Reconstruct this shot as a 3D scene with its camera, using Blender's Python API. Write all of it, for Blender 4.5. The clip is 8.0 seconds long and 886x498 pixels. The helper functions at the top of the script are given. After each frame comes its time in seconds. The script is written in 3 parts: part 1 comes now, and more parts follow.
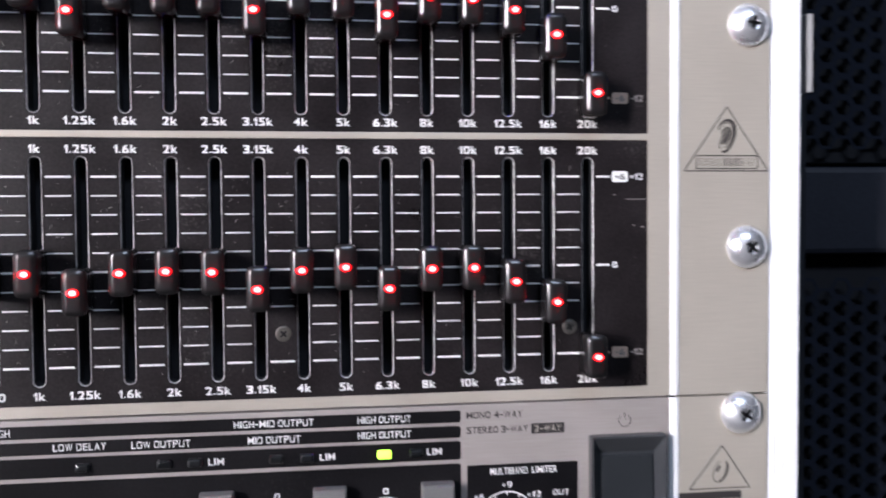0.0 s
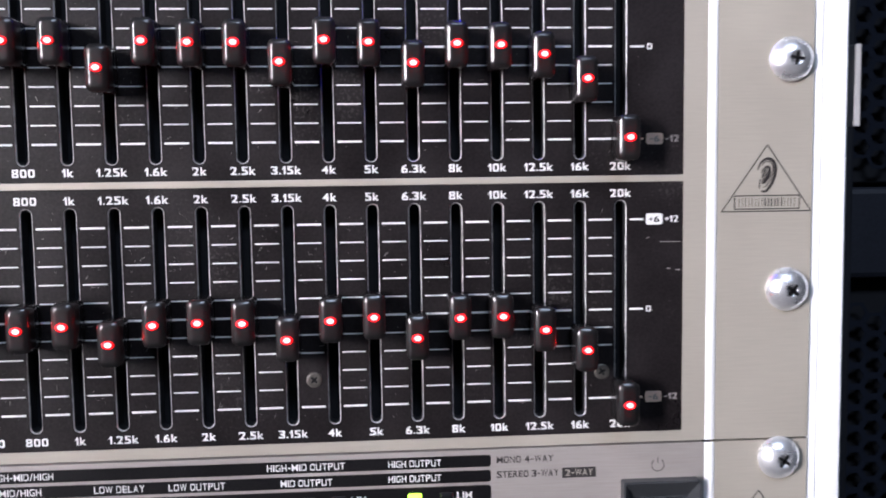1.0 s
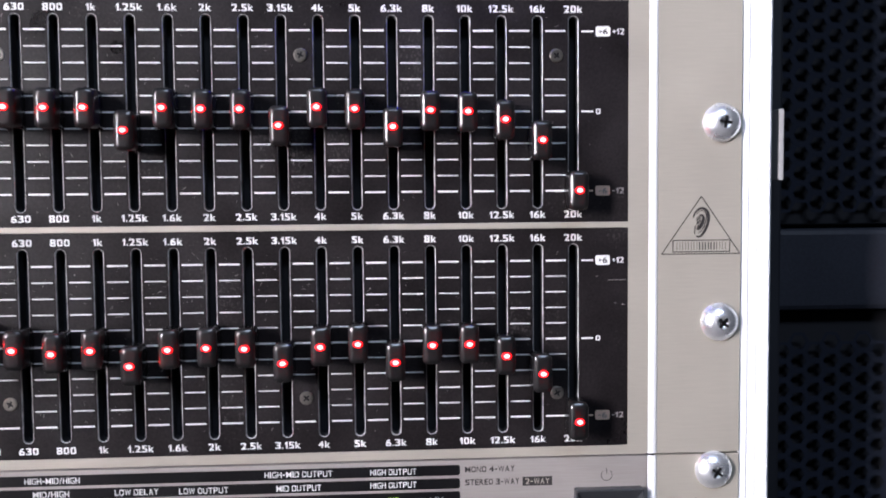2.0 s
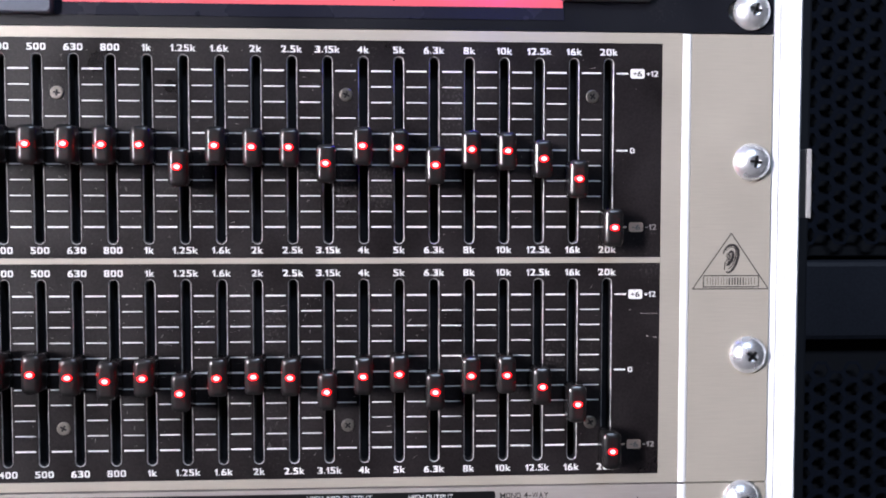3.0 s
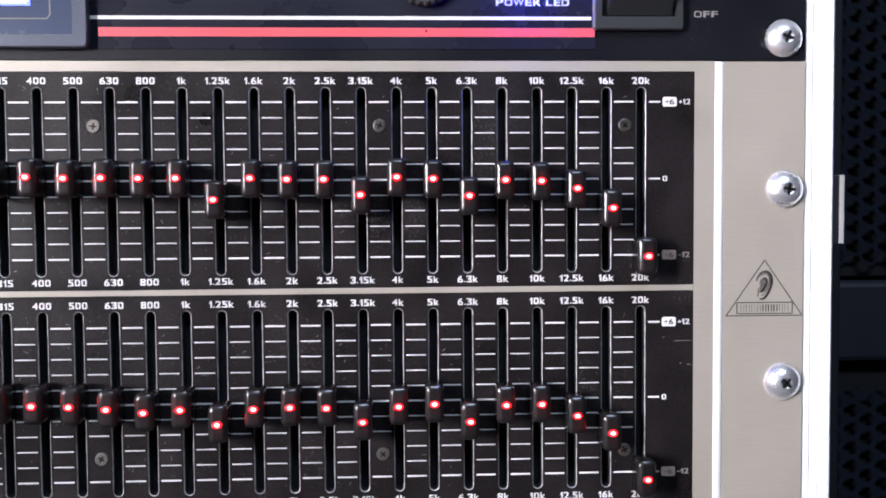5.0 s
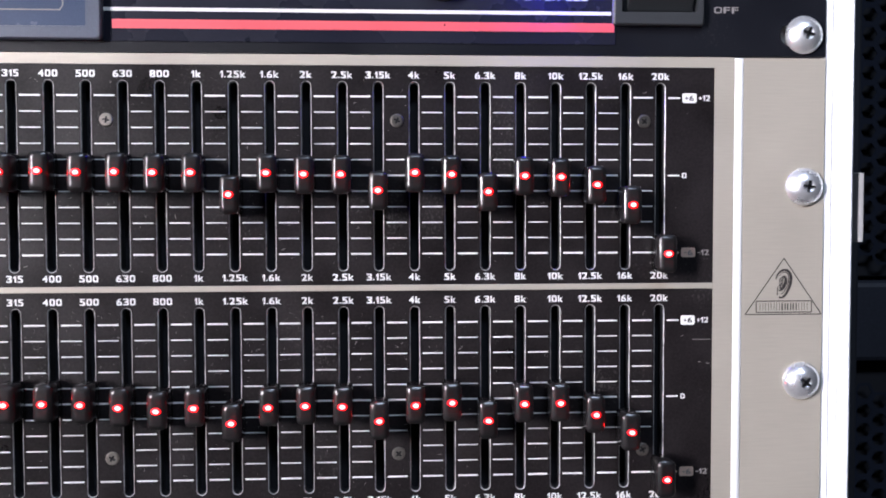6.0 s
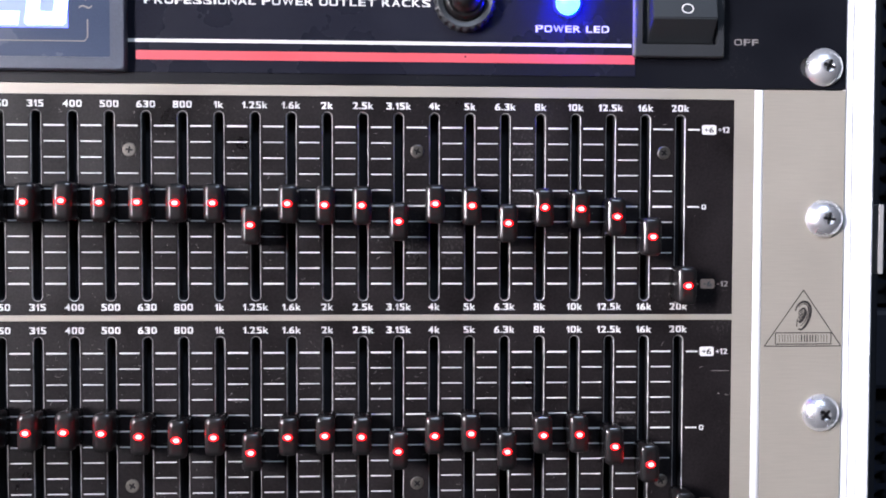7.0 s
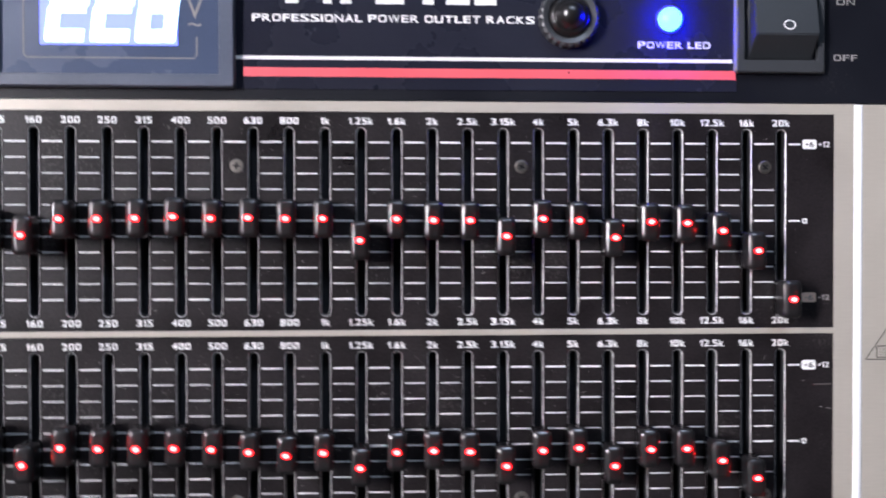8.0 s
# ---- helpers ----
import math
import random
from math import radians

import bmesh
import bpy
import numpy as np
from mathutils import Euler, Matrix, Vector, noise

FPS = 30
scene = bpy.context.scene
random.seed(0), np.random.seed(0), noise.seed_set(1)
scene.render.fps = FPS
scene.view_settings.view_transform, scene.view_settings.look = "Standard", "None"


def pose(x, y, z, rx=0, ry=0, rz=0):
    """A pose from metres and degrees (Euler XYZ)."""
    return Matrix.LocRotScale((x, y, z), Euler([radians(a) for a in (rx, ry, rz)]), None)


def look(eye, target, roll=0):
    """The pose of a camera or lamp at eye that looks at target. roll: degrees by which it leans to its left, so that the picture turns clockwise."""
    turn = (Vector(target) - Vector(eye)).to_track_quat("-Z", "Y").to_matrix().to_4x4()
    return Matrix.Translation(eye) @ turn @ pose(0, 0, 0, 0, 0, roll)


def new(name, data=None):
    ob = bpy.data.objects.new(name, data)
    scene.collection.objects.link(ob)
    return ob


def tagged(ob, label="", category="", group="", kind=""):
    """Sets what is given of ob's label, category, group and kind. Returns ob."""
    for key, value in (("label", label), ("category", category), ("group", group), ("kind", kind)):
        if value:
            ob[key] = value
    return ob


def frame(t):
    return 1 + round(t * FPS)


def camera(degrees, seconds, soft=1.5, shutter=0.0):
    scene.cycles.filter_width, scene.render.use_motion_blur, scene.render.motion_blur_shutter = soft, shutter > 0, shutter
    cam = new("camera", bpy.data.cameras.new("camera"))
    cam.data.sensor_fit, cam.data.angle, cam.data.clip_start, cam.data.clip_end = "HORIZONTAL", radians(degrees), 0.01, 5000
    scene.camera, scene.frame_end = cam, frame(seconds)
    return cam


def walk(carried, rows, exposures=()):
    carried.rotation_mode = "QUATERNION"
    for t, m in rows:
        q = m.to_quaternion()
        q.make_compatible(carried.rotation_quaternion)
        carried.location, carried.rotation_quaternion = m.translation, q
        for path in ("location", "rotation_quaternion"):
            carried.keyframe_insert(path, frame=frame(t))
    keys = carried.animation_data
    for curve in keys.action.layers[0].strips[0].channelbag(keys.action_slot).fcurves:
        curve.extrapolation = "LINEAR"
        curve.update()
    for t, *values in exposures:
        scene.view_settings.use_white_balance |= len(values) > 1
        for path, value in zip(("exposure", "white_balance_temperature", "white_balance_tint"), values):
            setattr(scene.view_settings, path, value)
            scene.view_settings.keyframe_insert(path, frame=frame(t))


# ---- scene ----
cam = camera(54.79, 8.0, 1.8, 0.5)
# seconds, eye, target, roll
PATH = [
    (0, (0.12733, -0.20907, 1.04582), (0.26159, 0.78127, 1.01106), -0.42),
    (0.2, (0.12890, -0.20243, 1.05074), (0.23404, 0.79085, 1.00240), 0.14),
    (0.5, (0.13078, -0.19892, 1.06072), (0.21485, 0.79516, 0.99194), -0.49),
    (1, (0.13440, -0.20727, 1.06600), (0.20247, 0.78740, 0.98852), -0.81),
    (1.2, (0.13755, -0.21533, 1.06666), (0.20640, 0.77959, 0.99316), -0.50),
    (1.5, (0.14070, -0.22624, 1.06690), (0.20522, 0.76837, 0.98572), -0.05),
    (1.7, (0.14122, -0.23270, 1.06936), (0.20147, 0.76339, 1.00477), -0.48),
    (2.8, (0.13618, -0.24731, 1.07841), (0.18944, 0.75026, 1.03349), -0.14),
    (3, (0.13129, -0.24759, 1.08065), (0.18381, 0.75006, 1.03655), 0.04),
    (3.2, (0.13082, -0.24682, 1.08092), (0.18558, 0.75071, 1.03711), -0.34),
    (3.5, (0.13030, -0.24770, 1.08259), (0.18739, 0.74966, 1.03776), -0.50),
    (4, (0.12540, -0.24750, 1.08839), (0.17515, 0.75059, 1.05163), -0.61),
    (4.2, (0.12508, -0.24845, 1.08878), (0.16376, 0.75022, 1.05470), -0.59),
    (5.3, (0.12290, -0.24683, 1.08868), (0.16573, 0.75128, 1.04472), -0.32),
    (5.5, (0.12071, -0.24590, 1.08818), (0.16667, 0.75222, 1.04762), -0.42),
    (6, (0.11659, -0.24443, 1.08670), (0.16961, 0.75344, 1.04864), -0.15),
    (6.2, (0.11584, -0.24511, 1.08766), (0.16822, 0.75307, 1.05787), -0.09),
    (6.5, (0.11437, -0.24494, 1.08940), (0.16555, 0.75327, 1.05848), 0.21),
    (7, (0.11339, -0.24492, 1.09338), (0.15646, 0.75371, 1.06361), 0.15),
    (7.2, (0.11090, -0.24405, 1.09127), (0.15694, 0.75458, 1.06655), 0.03),
    (7.5, (0.10526, -0.24328, 1.08880), (0.14805, 0.75572, 1.07569), 0.06),
    (7.6, (0.10221, -0.24326, 1.09050), (0.14058, 0.75582, 1.07167), 0.14),
    (7.7, (0.09676, -0.24289, 1.09014), (0.13899, 0.75605, 1.07154), 0.55),
    (7.8, (0.09458, -0.24395, 1.09261), (0.12962, 0.75517, 1.06976), 0.46),
    (7.9, (0.09129, -0.24486, 1.09391), (0.12271, 0.75441, 1.07247), 0.48),
    (8, (0.08280, -0.24462, 1.09308), (0.12830, 0.75428, 1.08179), -0.05),
]
walk(cam, [(t, look(eye, target, roll)) for t, eye, target, roll in PATH], [(0, 0.07, 6280, 10)])

# ---- world and light ----
world = bpy.data.worlds.new("world")
scene.world = world
world.use_nodes = True
world.node_tree.nodes["Background"].inputs[0].default_value = (0.6, 0.7, 1.0, 1)
world.node_tree.nodes["Background"].inputs[1].default_value = 0.02


def area_lamp(name, eye, target, size_x, size_y, watts, colour, spread=180):
    data = bpy.data.lights.new(name, "AREA")
    data.shape, data.size, data.size_y, data.energy, data.color = "RECTANGLE", size_x, size_y, watts, colour
    data.spread = radians(spread)
    ob = new(name, data)
    ob.matrix_world = look(eye, target)
    return ob


# the room's lamp stands off to one side of the rack, a little above it
area_lamp("room_lamp", (-0.90, -0.95, 1.40), (0.32, 0.0, 1.17), 0.2, 0.8, 3.5, (1.0, 0.932, 0.985), 46)
# weak fill light added high behind the camera; no lamp is seen there
area_lamp("fill_light", (0.3, -1.3, 2.5), (0.2, 0.0, 1.0), 0.9, 0.3, 16.0, (0.66, 0.78, 1.0))


# ---- materials ----
def material(name, colour, rough=0.5, metal=0.0, scale=400.0, vary=0.15, bump=0.0, stretch=(1, 1, 1), fine=3000.0, coat=0.0, coat_rough=0.12,
             specks=0.0, shine=0.5, speck_colour=(0.3, 0.28, 0.26)):
    """Principled surface with colour and gloss that vary at two scales, fine relief, and optional dust specks."""
    mat = bpy.data.materials.new(name)
    mat.use_nodes = True
    nt = mat.node_tree
    bsdf = nt.nodes["Principled BSDF"]
    mp = nt.nodes.new("ShaderNodeMapping")
    mp.inputs["Scale"].default_value = stretch
    geo = nt.nodes.new("ShaderNodeNewGeometry")
    nt.links.new(geo.outputs["Position"], mp.inputs["Vector"])
    big, small = nt.nodes.new("ShaderNodeTexNoise"), nt.nodes.new("ShaderNodeTexNoise")
    big.inputs["Scale"].default_value, small.inputs["Scale"].default_value = scale * 0.12, fine
    big.inputs["Detail"].default_value, small.inputs["Detail"].default_value = 5, 3
    nt.links.new(geo.outputs["Position"], big.inputs["Vector"])
    nt.links.new(mp.outputs[0], small.inputs["Vector"])
    add = nt.nodes.new("ShaderNodeMath")
    add.operation = "ADD"
    nt.links.new(big.outputs[0], add.inputs[0])
    nt.links.new(small.outputs[0], add.inputs[1])
    rng = nt.nodes.new("ShaderNodeMapRange")
    rng.inputs[1].default_value, rng.inputs[2].default_value = 0.6, 1.4
    rng.inputs[3].default_value, rng.inputs[4].default_value = 1 - vary, 1 + vary
    nt.links.new(add.outputs[0], rng.inputs[0])
    mul = nt.nodes.new("ShaderNodeVectorMath")
    mul.operation = "SCALE"
    mul.inputs[0].default_value = colour
    nt.links.new(rng.outputs[0], mul.inputs["Scale"])
    out = mul.outputs[0]
    if specks:
        dust = nt.nodes.new("ShaderNodeTexNoise")
        dust.inputs["Scale"].default_value, dust.inputs["Detail"].default_value = 1300.0, 5
        patch = nt.nodes.new("ShaderNodeTexNoise")
        patch.inputs["Scale"].default_value, patch.inputs["Detail"].default_value = 38.0, 5
        both = nt.nodes.new("ShaderNodeMath")
        both.operation = "MULTIPLY"
        for node, slot in ((dust, 0), (patch, 1)):
            nt.links.new(geo.outputs["Position"], node.inputs["Vector"])
            nt.links.new(node.outputs[0], both.inputs[slot])
        ramp = nt.nodes.new("ShaderNodeMapRange")
        ramp.inputs[1].default_value, ramp.inputs[2].default_value = 0.345, 0.42
        ramp.inputs[3].default_value, ramp.inputs[4].default_value = 0.0, specks
        nt.links.new(both.outputs[0], ramp.inputs[0])
        mix = nt.nodes.new("ShaderNodeMix")
        mix.data_type = "RGBA"
        nt.links.new(ramp.outputs[0], mix.inputs[0])
        nt.links.new(out, mix.inputs[6])
        mix.inputs[7].default_value = (*speck_colour, 1)
        out = mix.outputs[2]
    nt.links.new(out, bsdf.inputs["Base Color"])
    rr = nt.nodes.new("ShaderNodeMapRange")
    rr.inputs[1].default_value, rr.inputs[2].default_value = 0.3, 0.7
    rr.inputs[3].default_value, rr.inputs[4].default_value = max(rough - 0.08, 0.02), min(rough + 0.1, 1)
    nt.links.new(big.outputs[0], rr.inputs[0])
    nt.links.new(rr.outputs[0], bsdf.inputs["Roughness"])
    bsdf.inputs["Metallic"].default_value = metal
    bsdf.inputs["Specular IOR Level"].default_value = shine
    bsdf.inputs["Coat Weight"].default_value = coat
    bsdf.inputs["Coat Roughness"].default_value = coat_rough
    if bump:
        bp = nt.nodes.new("ShaderNodeBump")
        bp.inputs["Strength"].default_value, bp.inputs["Distance"].default_value = bump, 0.0001
        nt.links.new(small.outputs[0], bp.inputs["Height"])
        nt.links.new(bp.outputs[0], bsdf.inputs["Normal"])
    return mat


def glow(name, colour, strength):
    mat = bpy.data.materials.new(name)
    mat.use_nodes = True
    bsdf = mat.node_tree.nodes["Principled BSDF"]
    bsdf.inputs["Base Color"].default_value = (*[min(c, 0.8) for c in colour], 1)
    bsdf.inputs["Emission Color"].default_value = (*colour, 1)
    bsdf.inputs["Emission Strength"].default_value = strength
    return mat


SILVER = material("brushed_silver", (0.470, 0.432, 0.365), 0.42, 0.25, 420, 0.07, 0.05, (0.04, 1, 1), 2600)
# darker copy of the silver: weaker light low on the rack is painted in
SHADED_SILVER = material("shaded_brushed_silver", (0.39, 0.355, 0.33), 0.46, 0.25, 420, 0.12, 0.06, (0.04, 1, 1), 2600)
# near-white matte colour stands in for the lamp's glare on polished metal
GLARE_WHITE = material("edge_glare_white", (0.93, 0.93, 0.93), 0.45, 0.0, 300, 0.04)
BLACK = material("black_lacquer", (0.0142, 0.0117, 0.0124), 0.34, 0.0, 420, 0.75, 0.10, fine=1500, specks=0.11, shine=0.3)
BARE_EDGE = material("worn_slot_edge", (0.34, 0.335, 0.33), 0.4, 0.2, 2600, 0.9, 0.3)
PIT = material("slot_interior", (0.008, 0.008, 0.011), 0.8, 0.0, 500, 0.3)
INK = material("white_ink", (0.80, 0.79, 0.77), 0.6, 0.0, 600, 0.08, fine=5000)
DIM_INK = material("dim_grey_ink", (0.24, 0.225, 0.215), 0.6, 0.0, 600, 0.2, fine=5000)
TAN_INK = material("tan_ink", (0.62, 0.45, 0.35), 0.6, 0.0, 600, 0.12)
DARK_INK = material("dark_grey_ink", (0.03, 0.026, 0.025), 0.6, 0.0, 600, 0.25, fine=5000)
KNOB = material("black_knob_plastic", (0.009, 0.0085, 0.009), 0.5, 0.0, 700, 0.3, 0.05, fine=2500, coat=1.0, coat_rough=0.17, shine=0.2)
LEGEND = material("legend_black_print", (0.0075, 0.007, 0.008), 0.36, 0.0, 420, 0.5, 0.08, fine=1500, specks=0.03, shine=0.3)
GREY_PLASTIC = material("grey_button_plastic", (0.16, 0.16, 0.155), 0.5, 0.0, 500, 0.15, 0.15)
ROCKER = material("charcoal_switch_plastic", (0.024, 0.027, 0.030), 0.4, 0.0, 400, 0.2, 0.15)
# black bezel plastic lifted to blue-grey: the display's glare is in its colour
METER_GLARE = material("glare_tinted_meter_plastic", (0.072, 0.086, 0.122), 0.4, 0.0, 400, 0.2, 0.1)
BEZEL = material("satin_black_bezel", (0.040, 0.043, 0.047), 0.33, 0.0, 400, 0.25, 0.1)
# the smoked pane's blue-grey also carries painted glare from the digits
SMOKE = material("glare_tinted_window", (0.064, 0.085, 0.14), 0.25, 0.0, 300, 0.2)
ZINC = material("zinc_plated_steel", (0.90, 0.92, 0.95), 0.28, 0.78, 900, 0.2, 0.35)
SCREW = material("dull_screw_steel", (0.17, 0.158, 0.14), 0.4, 0.8, 1500, 0.3, 0.2)
# near-black for bolt crosses and slot walls: shade put into the colour
RECESS = material("recess_shade", (0.01, 0.01, 0.011), 0.6, 0.3, 900, 0.3)
# near-white and not metallic: the rail's burnt-out glare is put into the colour
RAIL = material("rail_glare_white", (0.88, 0.885, 0.90), 0.4, 0.0, 300, 0.03, 0.05, (1, 1, 0.05), 2000)
RED_INK = material("red_ink", (0.75, 0.10, 0.12), 0.5, 0.0, 500, 0.08)
POWER_BLACK = material("black_powder_coat", (0.0065, 0.007, 0.0105), 0.42, 0.0, 300, 0.3, 0.2, fine=2500, specks=0.04, shine=0.25)
GLOSS_LABEL = material("glossy_dark_label", (0.015, 0.016, 0.026), 0.26, 0.0, 300, 0.25, shine=0.35)
# bluish lift in the case, grille and cabinet blacks stands in for haze
CASE = material("black_case_laminate", (0.016, 0.017, 0.022), 0.6, 0.0, 120, 0.3, 0.3)
GRILLE = material("hazed_grille_paint", (0.017, 0.020, 0.031), 0.9, 0.0, 300, 0.3, 0.2, shine=0.15)
CABINET = material("hazed_cabinet_paint", (0.022, 0.024, 0.034), 0.6, 0.0, 150, 0.3, 0.4, fine=900)
PAINT = material("dark_room_paint", (0.16, 0.16, 0.17), 0.8, 0.0, 10, 0.1)
FLOOR = material("worn_floor", (0.10, 0.09, 0.08), 0.7, 0.0, 8, 0.25)
RED_LED = glow("red_led", (1.0, 0.005, 0.005), 230.0)
RED_LENS = glow("red_led_lens", (1.0, 0.004, 0.012), 0.16)
BLUE_LED = glow("blue_led", (0.003, 0.0035, 1.0), 420.0)
DIGIT = glow("blue_white_digits", (0.5, 0.7, 1.0), 5.0)
DISPLAY_BLUE = glow("blue_backlight", (0.13, 0.16, 1.0), 2.2)
GREEN_LED = glow("green_led", (0.50, 1.0, 0.07), 2.8)
LATCH_GREY = material("light_grey_latch_paint", (0.36, 0.355, 0.35), 0.5, 0.0, 500, 0.08)
LED_OFF = material("unlit_smoked_led", (0.008, 0.009, 0.010), 0.3, 0.0, 900, 0.3, coat=1.0, coat_rough=0.1)

# ---- building blocks; lengths in millimetres, heights above the equaliser's bottom edge ----
MM, BASE = 0.001, 1.0


def at(x, y, z):
    return Vector((x * MM, y * MM, BASE + z * MM))


def thing(name, x, y, z, label, category, group="", kind=""):
    ob = new(name)
    ob.empty_display_size = 0.02
    ob.matrix_world = Matrix.Translation(at(x, y, z))
    return tagged(ob, label, category, group, kind)


def attach(ob, parent):
    ob.parent = parent
    ob.matrix_parent_inverse = parent.matrix_basis.inverted()
    return ob


def mesh_of(name, bm, *mats, smooth=False):
    me = bpy.data.meshes.new(name)
    bmesh.ops.recalc_face_normals(bm, faces=bm.faces)
    for f in bm.faces:
        f.smooth = smooth
    bm.to_mesh(me)
    bm.free()
    for m in mats:
        me.materials.append(m)
    return me


def part(name, bm, mat, parent, label="", smooth=False):
    """One mesh object under a thing or a part, with its origin in its middle."""
    mats = mat if isinstance(mat, (list, tuple)) else (mat,)
    co = [v.co for v in bm.verts]
    mid = Vector([(min(c[k] for c in co) + max(c[k] for c in co)) / 2 for k in range(3)])
    bmesh.ops.translate(bm, verts=bm.verts, vec=-mid)
    ob = new(name, mesh_of(name, bm, *mats, smooth=smooth))
    ob.matrix_basis = Matrix.Translation(mid)
    if parent is not None:
        attach(ob, parent)
    return tagged(ob, label)


def again(ob, dx, dz, parent):
    """The same mesh once more, moved along its panel."""
    twin = new(ob.name.split(".")[0], ob.data)
    twin.matrix_basis = Matrix.Translation((dx * MM, 0, dz * MM)) @ ob.matrix_basis
    attach(twin, parent)
    if "label" in ob:
        tagged(twin, ob["label"])
    return twin


def box(x0, x1, y0, y1, z0, z1, bevel=0.0, bm=None, segments=2):
    own = bmesh.new()
    made = bmesh.ops.create_cube(own, size=1.0)
    c, s = at((x0 + x1) / 2, (y0 + y1) / 2, (z0 + z1) / 2), Vector((abs(x1 - x0), abs(y1 - y0), abs(z1 - z0))) * MM
    for v in made["verts"]:
        v.co = Vector((v.co.x * s.x, v.co.y * s.y, v.co.z * s.z)) + c
    if bevel:
        bmesh.ops.bevel(own, geom=list(own.edges), offset=bevel * MM, segments=segments, affect="EDGES", profile=0.5)
    if bm is None:
        return own
    me = bpy.data.meshes.new("t")
    own.to_mesh(me)
    own.free()
    bm.from_mesh(me)
    bpy.data.meshes.remove(me)
    return bm


def round_rect(w, h, r, n=4):
    """Outline of a rounded rectangle, counter-clockwise, as (x, z)."""
    pts = []
    r = min(r, w / 2 - 1e-4, h / 2 - 1e-4)
    for cx, cz, a0 in ((w / 2 - r, h / 2 - r, 0), (-w / 2 + r, h / 2 - r, 90), (-w / 2 + r, -h / 2 + r, 180), (w / 2 - r, -h / 2 + r, 270)):
        for k in range(n + 1):
            a = radians(a0 + 90 * k / n)
            pts.append((cx + r * math.cos(a), cz + r * math.sin(a)))
    return pts


def loft(sections, cx=0.0, cz=0.0, cap_start=False, cap_end=True, n=4, bm=None):
    """Rounded-rectangle sections (y, width, height, corner radius), skinned one after another."""
    bm = bm or bmesh.new()
    rings = []
    for y, w, h, r in sections:
        rings.append([bm.verts.new(at(cx + x, y, cz + z)) for x, z in round_rect(w, h, r, n)])
    for a, b in zip(rings, rings[1:]):
        for k in range(len(a)):
            bm.faces.new((a[k], a[(k + 1) % len(a)], b[(k + 1) % len(b)], b[k]))
    if cap_start:
        bm.faces.new(rings[0])
    if cap_end:
        bm.faces.new(rings[-1])
    return bm


def lathe(profile, cx, cz, steps=32, bm=None, close=True):
    """Profile of (radius, y) turned round an axis along y."""
    bm = bm or bmesh.new()
    rings = []
    for r, y in profile:
        rings.append([bm.verts.new(at(cx + r * math.cos(2 * math.pi * k / steps), y, cz + r * math.sin(2 * math.pi * k / steps))) for k in range(steps)])
    for a, b in zip(rings, rings[1:]):
        for k in range(steps):
            bm.faces.new((a[k], a[(k + 1) % steps], b[(k + 1) % steps], b[k]))
    if close:
        bm.faces.new(rings[-1])
    return bm


def plate_with_slot(bm, x0, x1, z0, z1, cx, cz, w, h, y, chamfer, depth, n=6):
    """A plate's front face with a round-ended slot: face, chamfer (material 1) and inner wall (material 2)."""
    lens = [round_rect(w + 2 * chamfer, h + 2 * chamfer, 99, n), round_rect(w, h, 99, n)]
    outer = [bm.verts.new(at(cx + x, y, cz + z)) for x, z in lens[0]]
    inner = [bm.verts.new(at(cx + x, y + chamfer * 0.8, cz + z)) for x, z in lens[1]]
    deep = [bm.verts.new(at(cx + x, y + depth, cz + z)) for x, z in lens[1]]
    corner = [bm.verts.new(at(x, y, z)) for x, z in ((x1, z1), (x0, z1), (x0, z0), (x1, z0))]
    m = len(outer)
    q = n + 1
    for k in range(m):
        j = (k + 1) % m
        f = bm.faces.new((outer[k], outer[j], inner[j], inner[k]))
        f.material_index = 1
        f = bm.faces.new((inner[k], inner[j], deep[j], deep[k]))
        f.material_index = 2
        if k % q == n:
            bm.faces.new((corner[k // q], corner[(k // q + 1) % 4], outer[j], outer[k]))
        else:
            bm.faces.new((corner[k // q], outer[j], outer[k]))


WORDS = {}


WIDE = {"1": 0.44, ".": 0.22, "-": 0.5, "+": 0.62, "/": 0.5, "~": 0.9, "I": 0.24, " ": 0.42, "M": 1.0, "W": 1.1, "L": 0.68, "E": 0.7, "F": 0.68}
ROUND = set("0235689BCDGOPRSU")
LOW = {".": (0.0, 0.22), "-": (0.36, 0.54), "+": (0.18, 0.8), "~": (0.35, 0.62)}


